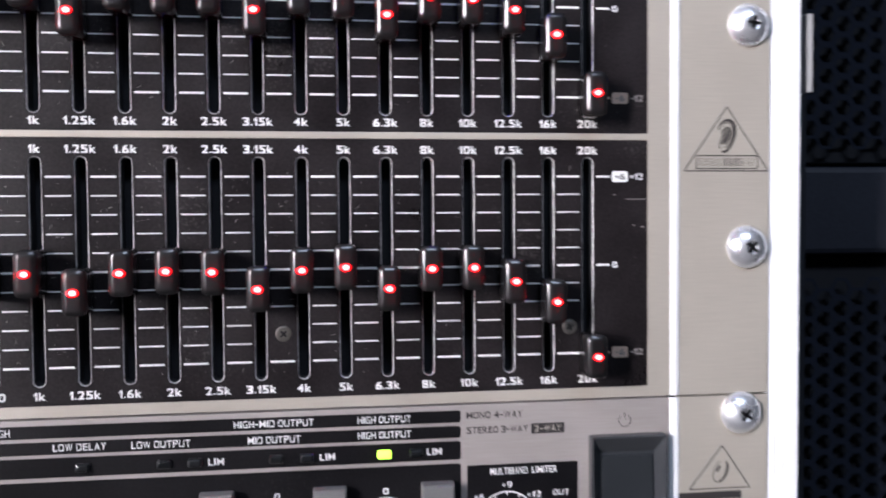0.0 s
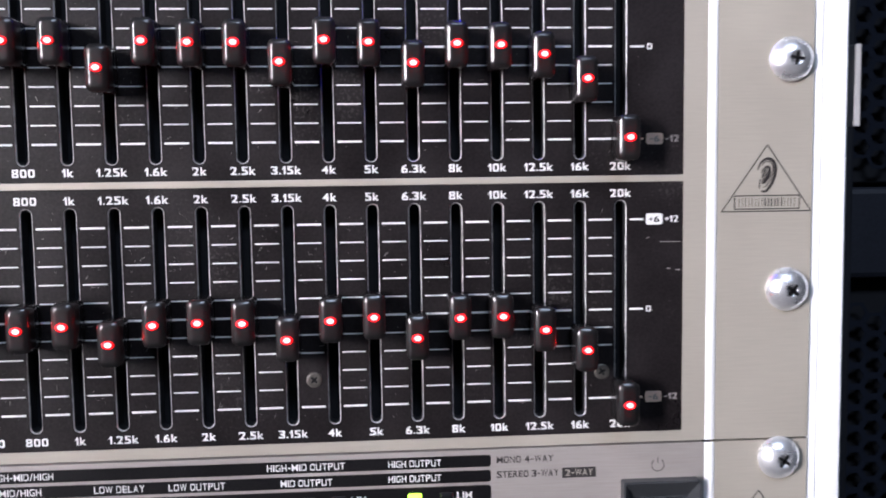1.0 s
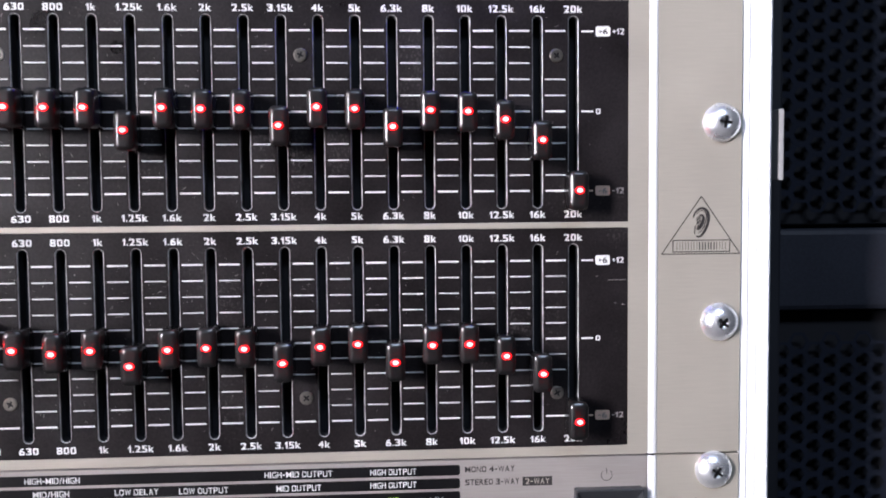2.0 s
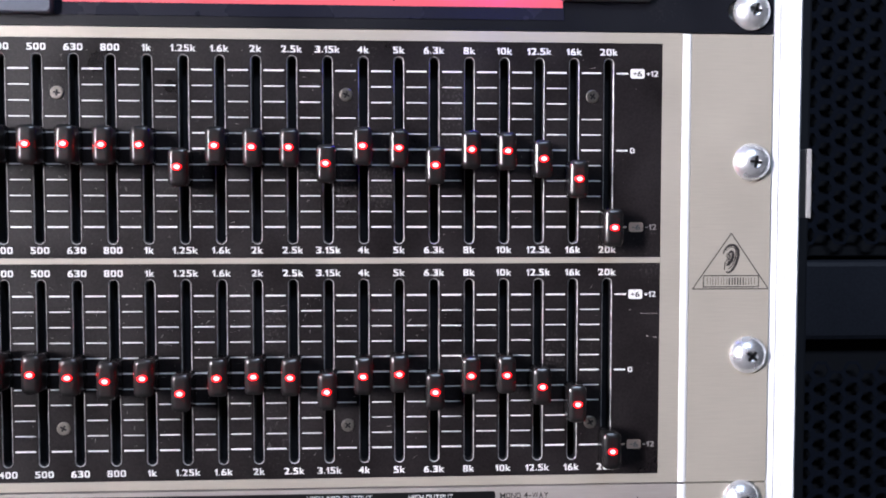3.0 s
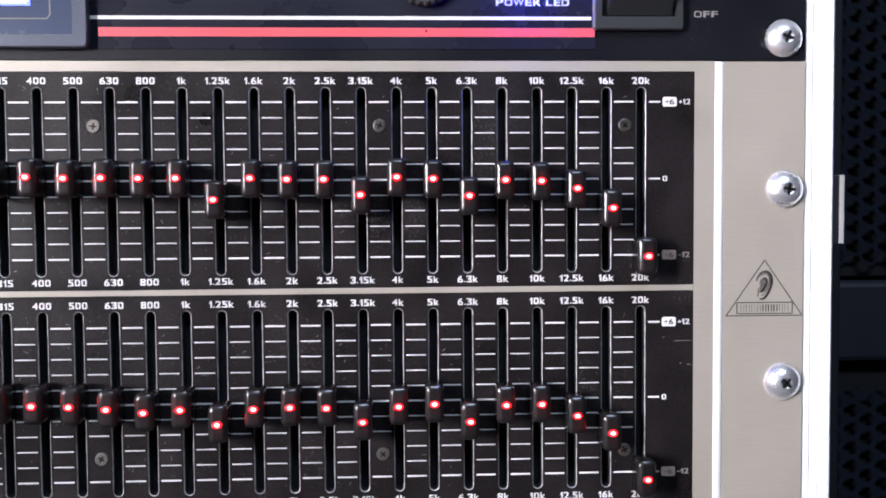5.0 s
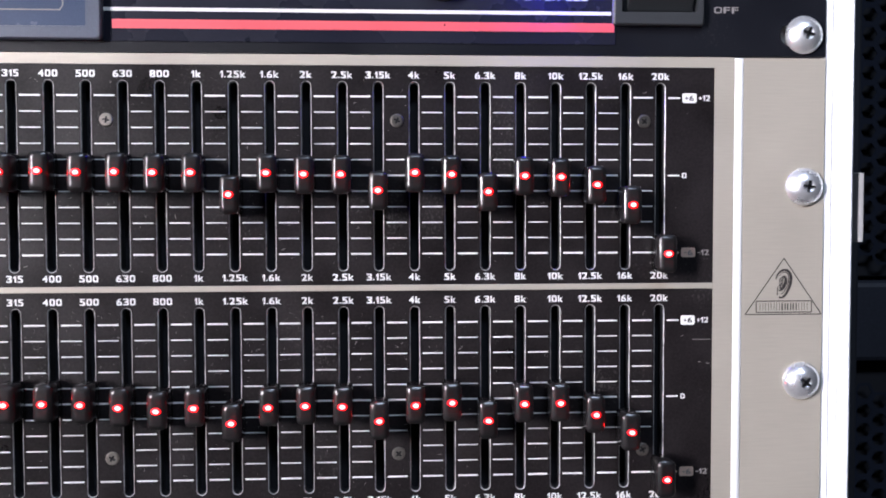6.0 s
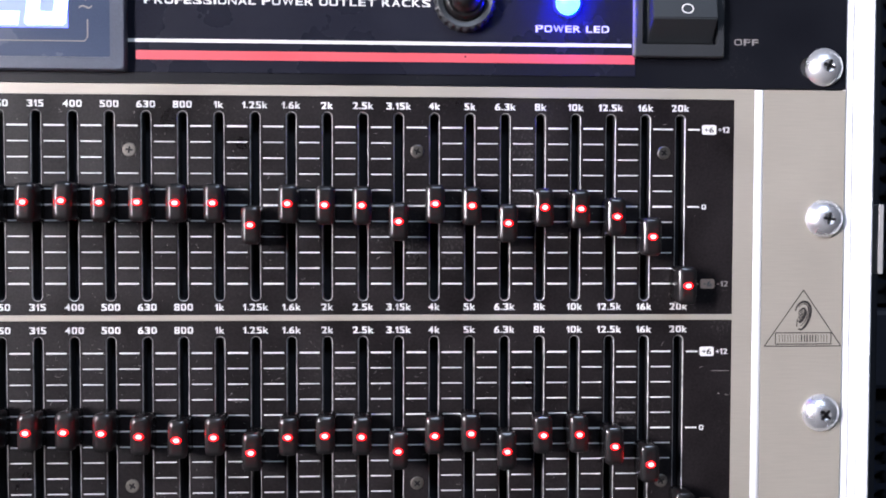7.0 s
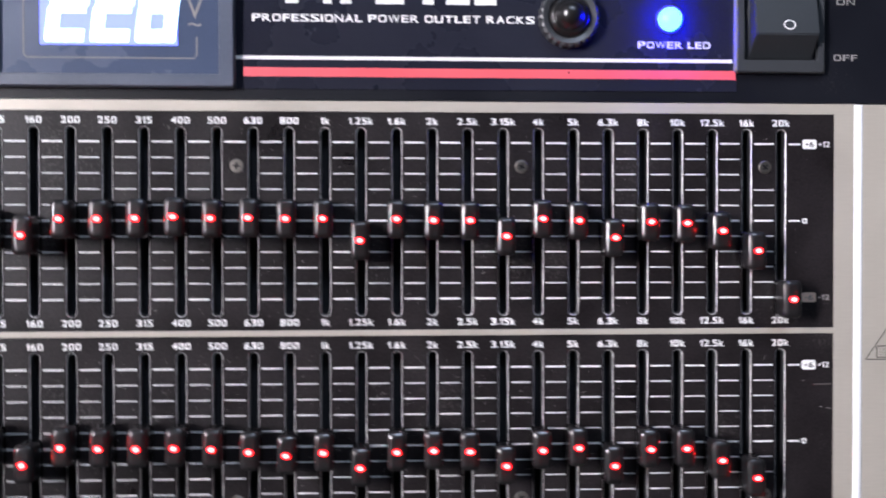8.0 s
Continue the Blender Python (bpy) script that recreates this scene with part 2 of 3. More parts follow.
def glyph(ch, bold):
    """One letter of the built-in font, fitted to a box and with its bows squared up, as in extended panel lettering."""
    cu = bpy.data.curves.new("word", "FONT")
    cu.body, cu.size, cu.offset, cu.resolution_u = ch, 1.0, min(bold, 0.005) if ch in "1MNW" else bold, 5
    ob = new("word", cu)
    dg = bpy.context.evaluated_depsgraph_get()
    dg.update()
    me = bpy.data.meshes.new_from_object(ob.evaluated_get(dg))
    bpy.data.objects.remove(ob)
    bpy.data.curves.remove(cu)
    xs, ys = [v.co.x for v in me.vertices], [v.co.y for v in me.vertices]
    wide = WIDE.get(ch, 0.8)
    z0, z1 = LOW.get(ch, (0.0, 1.0))
    pts = []
    for v in me.vertices:
        u = 2 * (v.co.x - min(xs)) / (max(xs) - min(xs)) - 1
        w = 2 * (v.co.y - min(ys)) / (max(ys) - min(ys)) - 1
        if ch in ROUND and (u or w):
            k = math.hypot(u, w) / (u ** 4 + w ** 4) ** 0.25
            u, w = max(-1, min(1, u * k)), max(-1, min(1, w * k))
        pts.append(((u + 1) / 2 * wide, z0 + (w + 1) / 2 * (z1 - z0) - 0.5))
    faces = [tuple(f.vertices) for f in me.polygons]
    bpy.data.meshes.remove(me)
    if ch == "1":
        # a slim upright with a plain flag, like the panel's own numeral
        pts = [(wide - 0.24 + px * 0.24 / wide, pz) for px, pz in pts]
        n = len(pts)
        pts += [(0.0, 0.2), (wide - 0.2, 0.5), (wide - 0.2, 0.24), (0.0, 0.02)]
        faces.append((n, n + 3, n + 2, n + 1))
    return pts, faces, wide


def word_mesh(text, bold=0.02):
    """A text as a mesh of height 1 and natural width, centred."""
    if (text, bold) in WORDS:
        return WORDS[(text, bold)]
    verts, faces, x = [], [], 0.0
    for ch in text:
        if ch == " ":
            x += WIDE[" "]
            continue
        if ("glyph", ch, bold) not in WORDS:
            WORDS[("glyph", ch, bold)] = glyph(ch, bold)
        pts, quads, wide = WORDS[("glyph", ch, bold)]
        faces += [tuple(k + len(verts) for k in f) for f in quads]
        verts += [(x + px, pz, 0) for px, pz in pts]
        x += wide + 0.16
    x -= 0.16
    me = bpy.data.meshes.new("word")
    me.from_pydata([(px - x / 2, pz, 0) for px, pz, _ in verts], [], faces)
    me["wide"] = x
    WORDS[(text, bold)] = me
    return me


def words(text, cx, cz, height, parent, mat=None, width=0.0, stretch=1.1, y=-0.06, name="printed_label", bold=0.02, label=""):
    me = word_mesh(text, bold)
    key = (text, bold, mat or INK)
    if key not in WORDS:
        WORDS[key] = me.copy()
        WORDS[key].materials.clear()
        WORDS[key].materials.append(mat or INK)
    ob = new(name, WORDS[key])
    sx = width / me["wide"] if width else height * stretch
    ob.matrix_basis = Matrix.Translation(at(cx, y, cz)) @ Matrix.Rotation(radians(90), 4, "X") @ Matrix.Diagonal((sx * MM, height * MM, 1, 1))
    attach(ob, parent)
    return tagged(ob, label)


def strip(x0, x1, z0, z1, y, bm=None):
    """A thin printed bar just proud of its panel."""
    return box(x0, x1, y - 0.03, y + 0.03, z0, z1, 0, bm)


def line(bm, ax, az, bx, bz, w, y):
    """A thin printed stroke between two places on a panel."""
    d = Vector((bx - ax, bz - az))
    n = Vector((-d.y, d.x)).normalized() * w / 2
    vs = [bm.verts.new(at(px, y, pz)) for px, pz in ((ax + n.x, az + n.y), (ax - n.x, az - n.y), (bx - n.x, bz - n.y), (bx + n.x, bz + n.y))]
    bm.faces.new(vs)

# ---- the room, closed round the rack ----
def slab(name, x0, x1, y0, y1, z0, z1, mat):
    bm = bmesh.new()
    bmesh.ops.create_cube(bm, size=1.0)
    for v in bm.verts:
        v.co = Vector((x0 + (v.co.x + 0.5) * (x1 - x0), y0 + (v.co.y + 0.5) * (y1 - y0), z0 + (v.co.z + 0.5) * (z1 - z0)))
    return tagged(part(name, bm, mat, None), kind="structure")


slab("floor", -2.6, 2.6, -3.1, 1.6, -0.1, 0.0, FLOOR)
slab("ceiling", -2.6, 2.6, -3.1, 1.6, 2.7, 2.8, PAINT)
slab("wall_west", -2.6, -2.5, -3.0, 1.5, 0.0, 2.7, PAINT)
slab("wall_east", 2.5, 2.6, -3.0, 1.5, 0.0, 2.7, PAINT)
slab("wall_south", -2.6, 2.6, -3.1, -3.0, 0.0, 2.7, PAINT)
slab("wall_north", -2.6, 2.6, 1.5, 1.6, 0.0, 2.7, PAINT)

# ---- the rack case: carcass, front rails, latch ----
FEET = -1000.0
rack = thing("equipment_rack", 0, 200, FEET, "black laminated equipment rack case with near-white aluminium front rails", "rack")
for side in (-1, 1):
    part("side_panel", box(side * 250.7, side * 259.0, 12, 430, FEET, 260, 1.0), CASE, rack)
part("top_panel", box(-250.4, 250.4, 12, 430, 251, 260, 1.0), CASE, rack)
part("bottom_panel", box(-250.4, 250.4, 12, 430, FEET, FEET + 30, 1.0), CASE, rack)
part("back_panel", box(-250.4, 250.4, 420, 429, FEET + 31, 250, 1.0), CASE, rack)


def rail(x0, x1):
    """A folded rail: flat mounting flange behind the ears and a grooved, rounded lip in front of the case's side."""
    bm = bmesh.new()
    s = 1 if x1 > x0 else -1
    prof = [(x0 - s * 22, 3.4), (x0 - s * 0.2, 3.4), (x0, 0.5), (x0 + s * 1.9, 0.25), (x0 + s * 2.2, 0.6), (x0 + s * 2.6, 0.6), (x0 + s * 2.9, 0.25), (x0 + s * 4.6, 0.2), (x0 + s * 4.8, 0.4),
            (x0 + s * 5.0, 0.2), (x1 - s * 0.6, 0.2), (x1, 0.8), (x1, 30.0), (x1 - s * 2, 30.0), (x1 - s * 2, 7.0), (x0 - s * 22, 7.0)]
    low = [bm.verts.new(at(x, y, FEET + 31)) for x, y in prof]
    top = [bm.verts.new(at(x, y, 250)) for x, y in prof]
    for k in range(len(prof)):
        j = (k + 1) % len(prof)
        bm.faces.new((low[k], low[j], top[j], top[k]))
    bm.faces.new(low)
    bm.faces.new(top)
    return bm


part("front_rail", rail(241.5, 250.35), RAIL, rack, "aluminium rail, its glare put into a near-white colour")
part("front_rail", rail(-241.5, -250.35), RAIL, rack, "aluminium rail, its glare put into a near-white colour")
part("latch_plate", box(253.6, 255.2, 3.2, 12.4, 78.7, 99.4, 0.3), LATCH_GREY, rack, "small grey metal latch plate")

# blank fillers where the rack goes on out of sight
for z0, z1 in ((177.6, 249.0), (FEET + 32, -45.2)):
    filler = thing("blank_panel", 0, 0, z0, "plain black blanking panel in the rack", "panel")
    part("plate", box(-241.0, 241.0, 0, 3, z0, z1, 0.4), POWER_BLACK, filler)

# ---- rack bolts ----
def cross(cx, cz, y, arm, w, turn, parent):
    bm = bmesh.new()
    for a in (0, 90):
        own = box(-arm, arm, -0.25, 0.25, -w, w)
        m = Matrix.Translation(at(cx, y, cz)) @ Matrix.Rotation(radians(a + turn), 4, "Y") @ Matrix.Translation(-at(0, 0, 0))
        own.transform(m)
        me = bpy.data.meshes.new("t")
        own.to_mesh(me)
        own.free()
        bm.from_mesh(me)
        bpy.data.meshes.remove(me)
    # dark bars laid on the head stand in for the shade of a recess
    return part("cross_recess", bm, RECESS, parent, "cross-shaped recess, its shade painted near-black")


def rack_bolt(cx, cz, turn, y):
    bolt = thing("rack_bolt", cx, y, cz, "shiny zinc-plated pan-head rack bolt with cross recess", "bolt", "rack bolts")
    prof = [(5.5, y), (5.55, y - 0.35), (5.3, y - 0.85), (4.7, y - 1.6), (3.9, y - 2.3), (2.9, y - 2.9), (2.0, y - 3.25), (1.5, y - 3.35), (1.2, y - 2.9), (0.6, y - 2.6)]
    part("head", lathe(prof, cx, cz, 40), ZINC, bolt, smooth=True)
    cross(cx, cz, y - 3.25, 1.75, 0.36, turn, bolt)
    part("shank", lathe([(2.8, y + 8), (2.8, y + 0.05)], cx, cz, 16), ZINC, bolt)


rack_bolt(234.6, 139.0, 20, -0.05)
rack_bolt(235.3, 95.1, 8, -0.05)
rack_bolt(235.1, 38.1, 40, -0.05)
rack_bolt(233.7, -5.1, 33, -0.05)

# ---- the graphic equaliser ----
PITCH, LAST = 10.165, 192.6
BANDS = ["20", "25", "31.5", "40", "50", "63", "80", "100", "125", "160", "200", "250", "315", "400", "500", "630", "800", "1k", "1.25k", "1.6k",
         "2k", "2.5k", "3.15k", "4k", "5k", "6.3k", "8k", "10k", "12.5k", "16k", "20k"]
COLUMN = [LAST - PITCH * (30 - i) for i in range(31)]
FIELD_LEFT = COLUMN[0] - 16.0
eq = thing("graphic_equaliser", 0, 0, 0, "dual-row graphic equaliser with black scale fields and lit red faders", "equaliser")

# silver face: frame bars round the two black fields
Y_EAR = 0.0
part("face_top", box(-214.3, 214.3, 0, 4, 129.45, 132.45), SILVER, eq)
part("face_middle", box(FIELD_LEFT, 208.4, 0, 4, 65.5, 67.15, 0.15), SILVER, eq)
part("face_bottom", box(-214.3, 214.3, 0, 4, 0.05, 2.75), SILVER, eq)
part("face_side", box(208.4, 214.3, 0, 4, 2.75, 129.45, 0.0), SILVER, eq)
part("face_side", box(-214.3, FIELD_LEFT, 0, 4, 2.75, 129.45, 0.0), SILVER, eq)
part("chassis", box(-213, 213, 9, 250, 1.0, 131.5, 0.5), CASE, eq)


def bead(x0, x1, z0, z1, y0, rise):
    """A polished rounded ridge between face and ear."""
    bm = bmesh.new()
    n = 10
    rows = []
    for z, sink in ((z0, 0.6), (z0 + 0.7, 0.0), (z1 - 0.9, 0.0), (z1, 0.6)):
        row = []
        for k in range(n + 1):
            a = math.pi * k / n
            row.append(bm.verts.new(at((x0 + x1) / 2 - (x1 - x0) / 2 * math.cos(a), y0 - rise * math.sin(a) * (1 - sink * 0.6), z)))
        rows.append(row)
    for a, b in zip(rows, rows[1:]):
        for k in range(n):
            bm.faces.new((a[k], a[k + 1], b[k + 1], b[k]))
    return bm


def ear(parent, s, z0, z1, slots):
    """A rack ear with open, round-ended bolt slots."""
    xs = sorted((s * 217.0, s * 241.25))
    cuts = [z0] + [(a + b) / 2 for a, b in zip(slots, slots[1:])] + [z1]
    bm = bmesh.new()
    for zc, a, b in zip(slots, cuts, cuts[1:]):
        plate_with_slot(bm, xs[0], xs[1], a, b, s * 234.4, zc, 9.2, 6.4, Y_EAR, 0.2, 3.0)
    for (xa, za), (xb, zb) in (((xs[0], z0), (xs[1], z0)), ((xs[1], z0), (xs[1], z1)), ((xs[1], z1), (xs[0], z1)), ((xs[0], z1), (xs[0], z0))):
        bm.faces.new([bm.verts.new(at(x, y, z)) for x, y, z in ((xa, 0, za), (xb, 0, zb), (xb, 3, zb), (xa, 3, za))])
    bmesh.ops.remove_doubles(bm, verts=bm.verts, dist=1e-6)
    part("rack_ear", bm, [SILVER, GLARE_WHITE, RECESS], parent)
    part("edge_ridge", bead(*sorted((s * 214.35, s * 217.05)), z0, z1, 0.35, 0.75), GLARE_WHITE, parent, "polished edge ridge, its glare put into a near-white colour", smooth=True)


for s in (1, -1):
    ear(eq, s, 0.05, 132.3, (38.1, 95.1))

ROWS_Z = {"upper": (67.2, 129.4, 98.08, 53.5), "lower": (2.8, 65.45, 34.15, 53.5)}
SCREW_GAPS = (14, 22, 29, 6)


def field(row):
    z0, z1, zc, tall = ROWS_Z[row]
    bm = bmesh.new()
    edge = [FIELD_LEFT] + [(a + b) / 2 for a, b in zip(COLUMN, COLUMN[1:])] + [LAST + PITCH / 2]
    for x, a, b in zip(COLUMN, edge, edge[1:]):
        plate_with_slot(bm, a, b, z0, z1, x, zc, 2.5, tall, 0.12, 0.27, 4.0)
    bm.faces.new([bm.verts.new(at(x, 0.12, z)) for x, z in ((edge[-1], z0), (208.38, z0), (208.38, z1), (edge[-1], z1))])
    bmesh.ops.remove_doubles(bm, verts=bm.verts, dist=1e-6)
    return part("scale_field", bm, [BLACK, BARE_EDGE, PIT], eq, "scratched black lacquer scale field")


FIELDS = {row: field(row) for row in ("upper", "lower")}
for row in ROWS_Z:
    z0, z1, zc, tall = ROWS_Z[row]
    part("slot_backing", box(FIELD_LEFT + 1, 208, 5.2, 6.0, z0, z1), PIT, eq)

# printed scale: eleven ticks in each gap between faders, the first, middle and last heavier
first_tick = {}
TICK0 = {"upper": (98.42, 4.463), "lower": (34.03, 4.463)}
for row in TICK0:
    mid, step = TICK0[row]
    far = bmesh.new()
    for i in range(30):
        cx = (COLUMN[i] + COLUMN[i + 1]) / 2
        skip = ((3, 4) if row == "upper" else (-3, -4)) if i in SCREW_GAPS else ()
        for k in range(-5, 6):
            if k in skip:
                continue
            half = 0.25 if k in (-5, 0, 5) else 0.165
            z = mid + k * step
            if i < 17:
                strip(cx - 2.85, cx + 2.85, z - half, z + half, 0.06, far)
            elif half not in first_tick:
                first_tick[half] = (part("scale_tick", strip(cx - 2.85, cx + 2.85, z - half, z + half, 0.06), INK, eq), cx, z)
            else:
                ob, ox, oz = first_tick[half]
                again(ob, cx - ox, z - oz, eq)
    tagged(part("tick_print", far, INK, eq), kind="stuff")
    for k, text in ((5, "+12"), (0, "0"), (-5, "-12")):
        z = mid + k * step - 0.05
        part("scale_tick", strip(194.9, 198.3, z - 0.24, z + 0.24, 0.06), INK if k >= 0 else TAN_INK, eq)
        if k == 0:
            words("0", 199.7, z, 1.5, eq, y=0.05)
        else:
            ob = part("range_box", loft([(0.1, 4.2, 2.8, 0.6), (0.03, 4.2, 2.8, 0.6)], 201.05, z, True), INK if k > 0 else TAN_INK, eq,
                      "printed white box" if k > 0 else "printed dull tan box")
            words(text[0] + "6", 201.05, z, 1.5, eq, DARK_INK if k > 0 else DIM_INK, y=0.0)
            # the -12 lettering takes dim ink: the last cap's shade is painted in
            words(text, 205.45, z, 1.6, eq, INK if k > 0 else DIM_INK, width=3.4, y=0.05)

for i, text in enumerate(BANDS):
    for z, dx in ((126.8, 0), (69.45, 0), (62.85, 0), (5.08, 0)):
        words(text, COLUMN[i] + dx, z, 1.93, eq, stretch=1.0, y=0.05, name="frequency_label", bold=0.03)

# little countersunk screws in the fields
def field_screw(cx, cz, turn):
    sc = part("field_screw", lathe([(1.95, 0.1), (1.9, -0.1), (1.6, -0.2), (0.9, -0.12), (0.3, -0.05)], cx, cz, 24), SCREW, eq, "dull steel countersunk screw", smooth=True)
    cross(cx, cz, -0.05, 0.95, 0.24, turn, sc)


for gx, turn in ((35.5, 10), (116.55, 25), (187.8, 40), (-46.0, 30)):
    field_screw(gx, 113.95, turn)
    field_screw(gx + 0.1, 18.4, turn + 20)

# old scratches and scuffs in the lacquer
random.seed(7)
scuffs = bmesh.new()
for k in range(900):
    x, z = random.triangular(-70, 207, 60), random.choice((random.uniform(70, 127), random.uniform(42, 60), random.uniform(8, 60)))
    if min(abs(x - c) for c in COLUMN) < 2.4:
        continue
    a, d = random.gauss(0.2, 0.9), random.uniform(0.12, 0.4) if k % 4 else random.uniform(0.4, 1.4)
    line(scuffs, x, z, x + d * math.cos(a), z + d * math.sin(a), random.uniform(0.06, 0.16), 0.09)
line(scuffs, 202.6, 50.6, 207.8, 50.6, 0.16, 0.09)
line(scuffs, 204.4, 44.0, 205.0, 43.9, 0.25, 0.09)
line(scuffs, 206.6, 43.6, 207.6, 43.5, 0.25, 0.09)
tagged(part("scratch", scuffs, DIM_INK, eq, "fine pale scratches in the lacquer"), kind="stuff")

# faders: tapered caps on stems, a red light in each
UPPER = [98] * 8 + [96, 94.3, 98.7, 98.7, 98.9, 99.3, 98.9, 99.0, 98.8, 98.8, 92.8, 98.7, 98.35, 98.3, 93.9, 98.8, 98.3, 93.5, 97.9, 97.55, 95.4, 89.8, 76.05]
LOWER = [36] * 8 + [36.0, 31.8, 36.4, 36.0, 35.8, 35.9, 35.5, 34.6, 33.5, 34.2, 29.85, 34.1, 34.4, 34.05, 29.9, 34.15, 34.75, 29.55, 34.1, 34.2, 30.75, 25.6, 11.9]
CAP_STEPS = [(-1.0, 5.0, 10.4, 1.2), (-1.3, 5.5, 10.9, 1.5), (-4.6, 5.5, 10.9, 1.6), (-7.2, 5.45, 10.85, 1.6), (-7.7, 5.3, 10.7, 1.6), (-7.95, 5.0, 10.4, 1.5), (-8.02, 4.85, 10.2, 1.4), (-8.40, 3.45, 9.0, 1.1), (-8.50, 2.9, 8.4, 1.0), (-8.53, 2.0, 7.4, 0.8)]
first = {}


def oval(profile, x, z, wide, tall):
    """A turned profile squeezed to an oval."""
    bm = lathe(profile, 0, 0, 18)
    for v in bm.verts:
        v.co = Vector((v.co.x * wide + x * MM, v.co.y, (v.co.z - BASE) * tall + BASE + z * MM))
    return bm


def fader(x, z):
    if not first:
        cap = part("fader_cap", loft(CAP_STEPS, x, z, True, n=5), KNOB, eq, "glossy black fader cap with lit red window", smooth=True)
        stem = part("stem", box(x - 0.6, x + 0.6, -1.2, 5, z - 1.6, z + 1.6), PIT, cap)
        lens = oval([(1.0, -8.3), (1.0, -8.6), (0.86, -8.7), (0.6, -8.72)], x, z, 1.5, 1.05)
        window = part("indicator_window", lens, RED_LENS, cap, "glowing deep red window", smooth=True)
        lamp = part("indicator_light", oval([(1.0, -8.6), (0.95, -8.85), (0.75, -9.02), (0.4, -9.1)], x, z, 0.86, 0.66), RED_LED, cap, "glaring red light", smooth=True)
        first.update(cap=cap, stem=stem, lamp=lamp, window=window, x=x, z=z)
        return
    dx, dz = x - first["x"], z - first["z"]
    cap = again(first["cap"], dx, dz, eq)
    again(first["stem"], dx, dz, cap)
    again(first["window"], dx, dz, cap)
    again(first["lamp"], dx, dz, cap)


for i, x in enumerate(COLUMN):
    fader(x, UPPER[i])
    fader(x, LOWER[i] + 0.0)


def emblem(parent, ax, az, bx0, bx1, bz, with_box, w=0.22):
    """Printed triangle with a plain oval mark inside, and a boxed bar below it."""
    bm = bmesh.new()
    y = -0.04
    for (xa, za), (xb, zb) in (((bx0, bz), (bx1, bz)), ((bx1, bz), (ax, az)), ((ax, az), (bx0, bz))):
        line(bm, xa, za, xb, zb, w, y)
    if with_box:
        for (xa, za), (xb, zb) in (((bx0 + 3.3, bz + 0.6), (bx1 - 3.0, bz + 0.6)), ((bx0 + 3.3, bz + 3.9), (bx1 - 3.0, bz + 3.9)),
                                   ((bx0 + 3.3, bz + 0.6), (bx0 + 3.3, bz + 3.9)), ((bx1 - 3.0, bz + 0.6), (bx1 - 3.0, bz + 3.9))):
            line(bm, xa, za, xb, zb, w, y)
        x = bx0 + 4.2
        for k in range(9):
            heavy = k in (4, 5, 6)
            line(bm, x + 0.25, bz + 1.2, x + 0.25, bz + 3.3, 0.38 if heavy else 0.17, y)
            line(bm, x + 1.15, bz + 1.2, x + 1.15, bz + 3.3, 0.34 if heavy else 0.15, y)
            x += 1.66
    part("emblem_outline", bm, DARK_INK, parent)


emblem(eq, 229.6, 74.2, 218.1, 241.0, 57.75, True, 0.3)


def ear_mark(cx, cz, parent):
    """A plain printed ear: two curved rims, a dark hollow and a lobe, with fine shading strokes."""
    bm = bmesh.new()

    def rim(rx, rz, a0, a1, w0, w1, dx=0.0, dz=0.0, n=20):
        for k in range(n):
            a, b = radians(a0 + (a1 - a0) * k / n), radians(a0 + (a1 - a0) * (k + 1) / n)
            p, q = [(cx + dx + rx * math.cos(t) * (1 + 0.22 * math.sin(t)) + 0.5 * math.sin(t), cz + dz + rz * math.sin(t)) for t in (a, b)]
            line(bm, *p, *q, w0 + (w1 - w0) * math.sin(math.pi * k / n), -0.04)

    rim(2.25, 4.1, 160, -112, 0.4, 0.85)
    rim(1.62, 3.2, 140, -95, 0.15, 0.34, -0.05, 0.25)
    rim(1.05, 2.1, 110, -100, 0.35, 0.95, -0.35, 0.1)
    for k in range(9):
        z = cz - 1.9 + 0.42 * k
        line(bm, cx - 1.25 + 0.1 * (k % 3), z, cx - 0.05 + 0.12 * k ** 0.5, z + 0.55, 0.26, -0.04)
    line(bm, cx - 1.7, cz - 3.3, cx - 1.5, cz - 0.9, 0.3, -0.04)
    part("emblem_mark", bm, DARK_INK, parent)


ear_mark(229.35, 66.7, eq)

# ---- the power distribution panel above ----
pw = thing("power_panel", 0, 0, 132.7, "black mains power distribution panel with blue voltmeter and switch", "power panel")
PT, PB = 177.0, 132.75
bm = bmesh.new()
plate_with_slot(bm, 222.0, 241.2, PB, 146.0, 233.2, 139.0, 11.0, 6.6, 0.0, 0.15, 3.0)
for x0, x1, z0, z1 in ((-241.2, 222.0, PB, PT), (222.0, 241.2, 146.0, PT)):
    bm.faces.new([bm.verts.new(at(x, 0, z)) for x, z in ((x0, z0), (x1, z0), (x1, z1), (x0, z1))])
for (xa, za), (xb, zb) in (((-241.2, PB), (241.2, PB)), ((241.2, PB), (241.2, PT)), ((241.2, PT), (-241.2, PT)), ((-241.2, PT), (-241.2, PB))):
    bm.faces.new([bm.verts.new(at(x, y, z)) for x, y, z in ((xa, 0, za), (xb, 0, zb), (xb, 2.5, zb), (xa, 2.5, za))])
part("faceplate", bm, [POWER_BLACK, POWER_BLACK, RECESS], pw)
part("chassis", box(-215, 215, 3.0, 200, PB + 1, PT - 1, 0.5), CASE, pw)
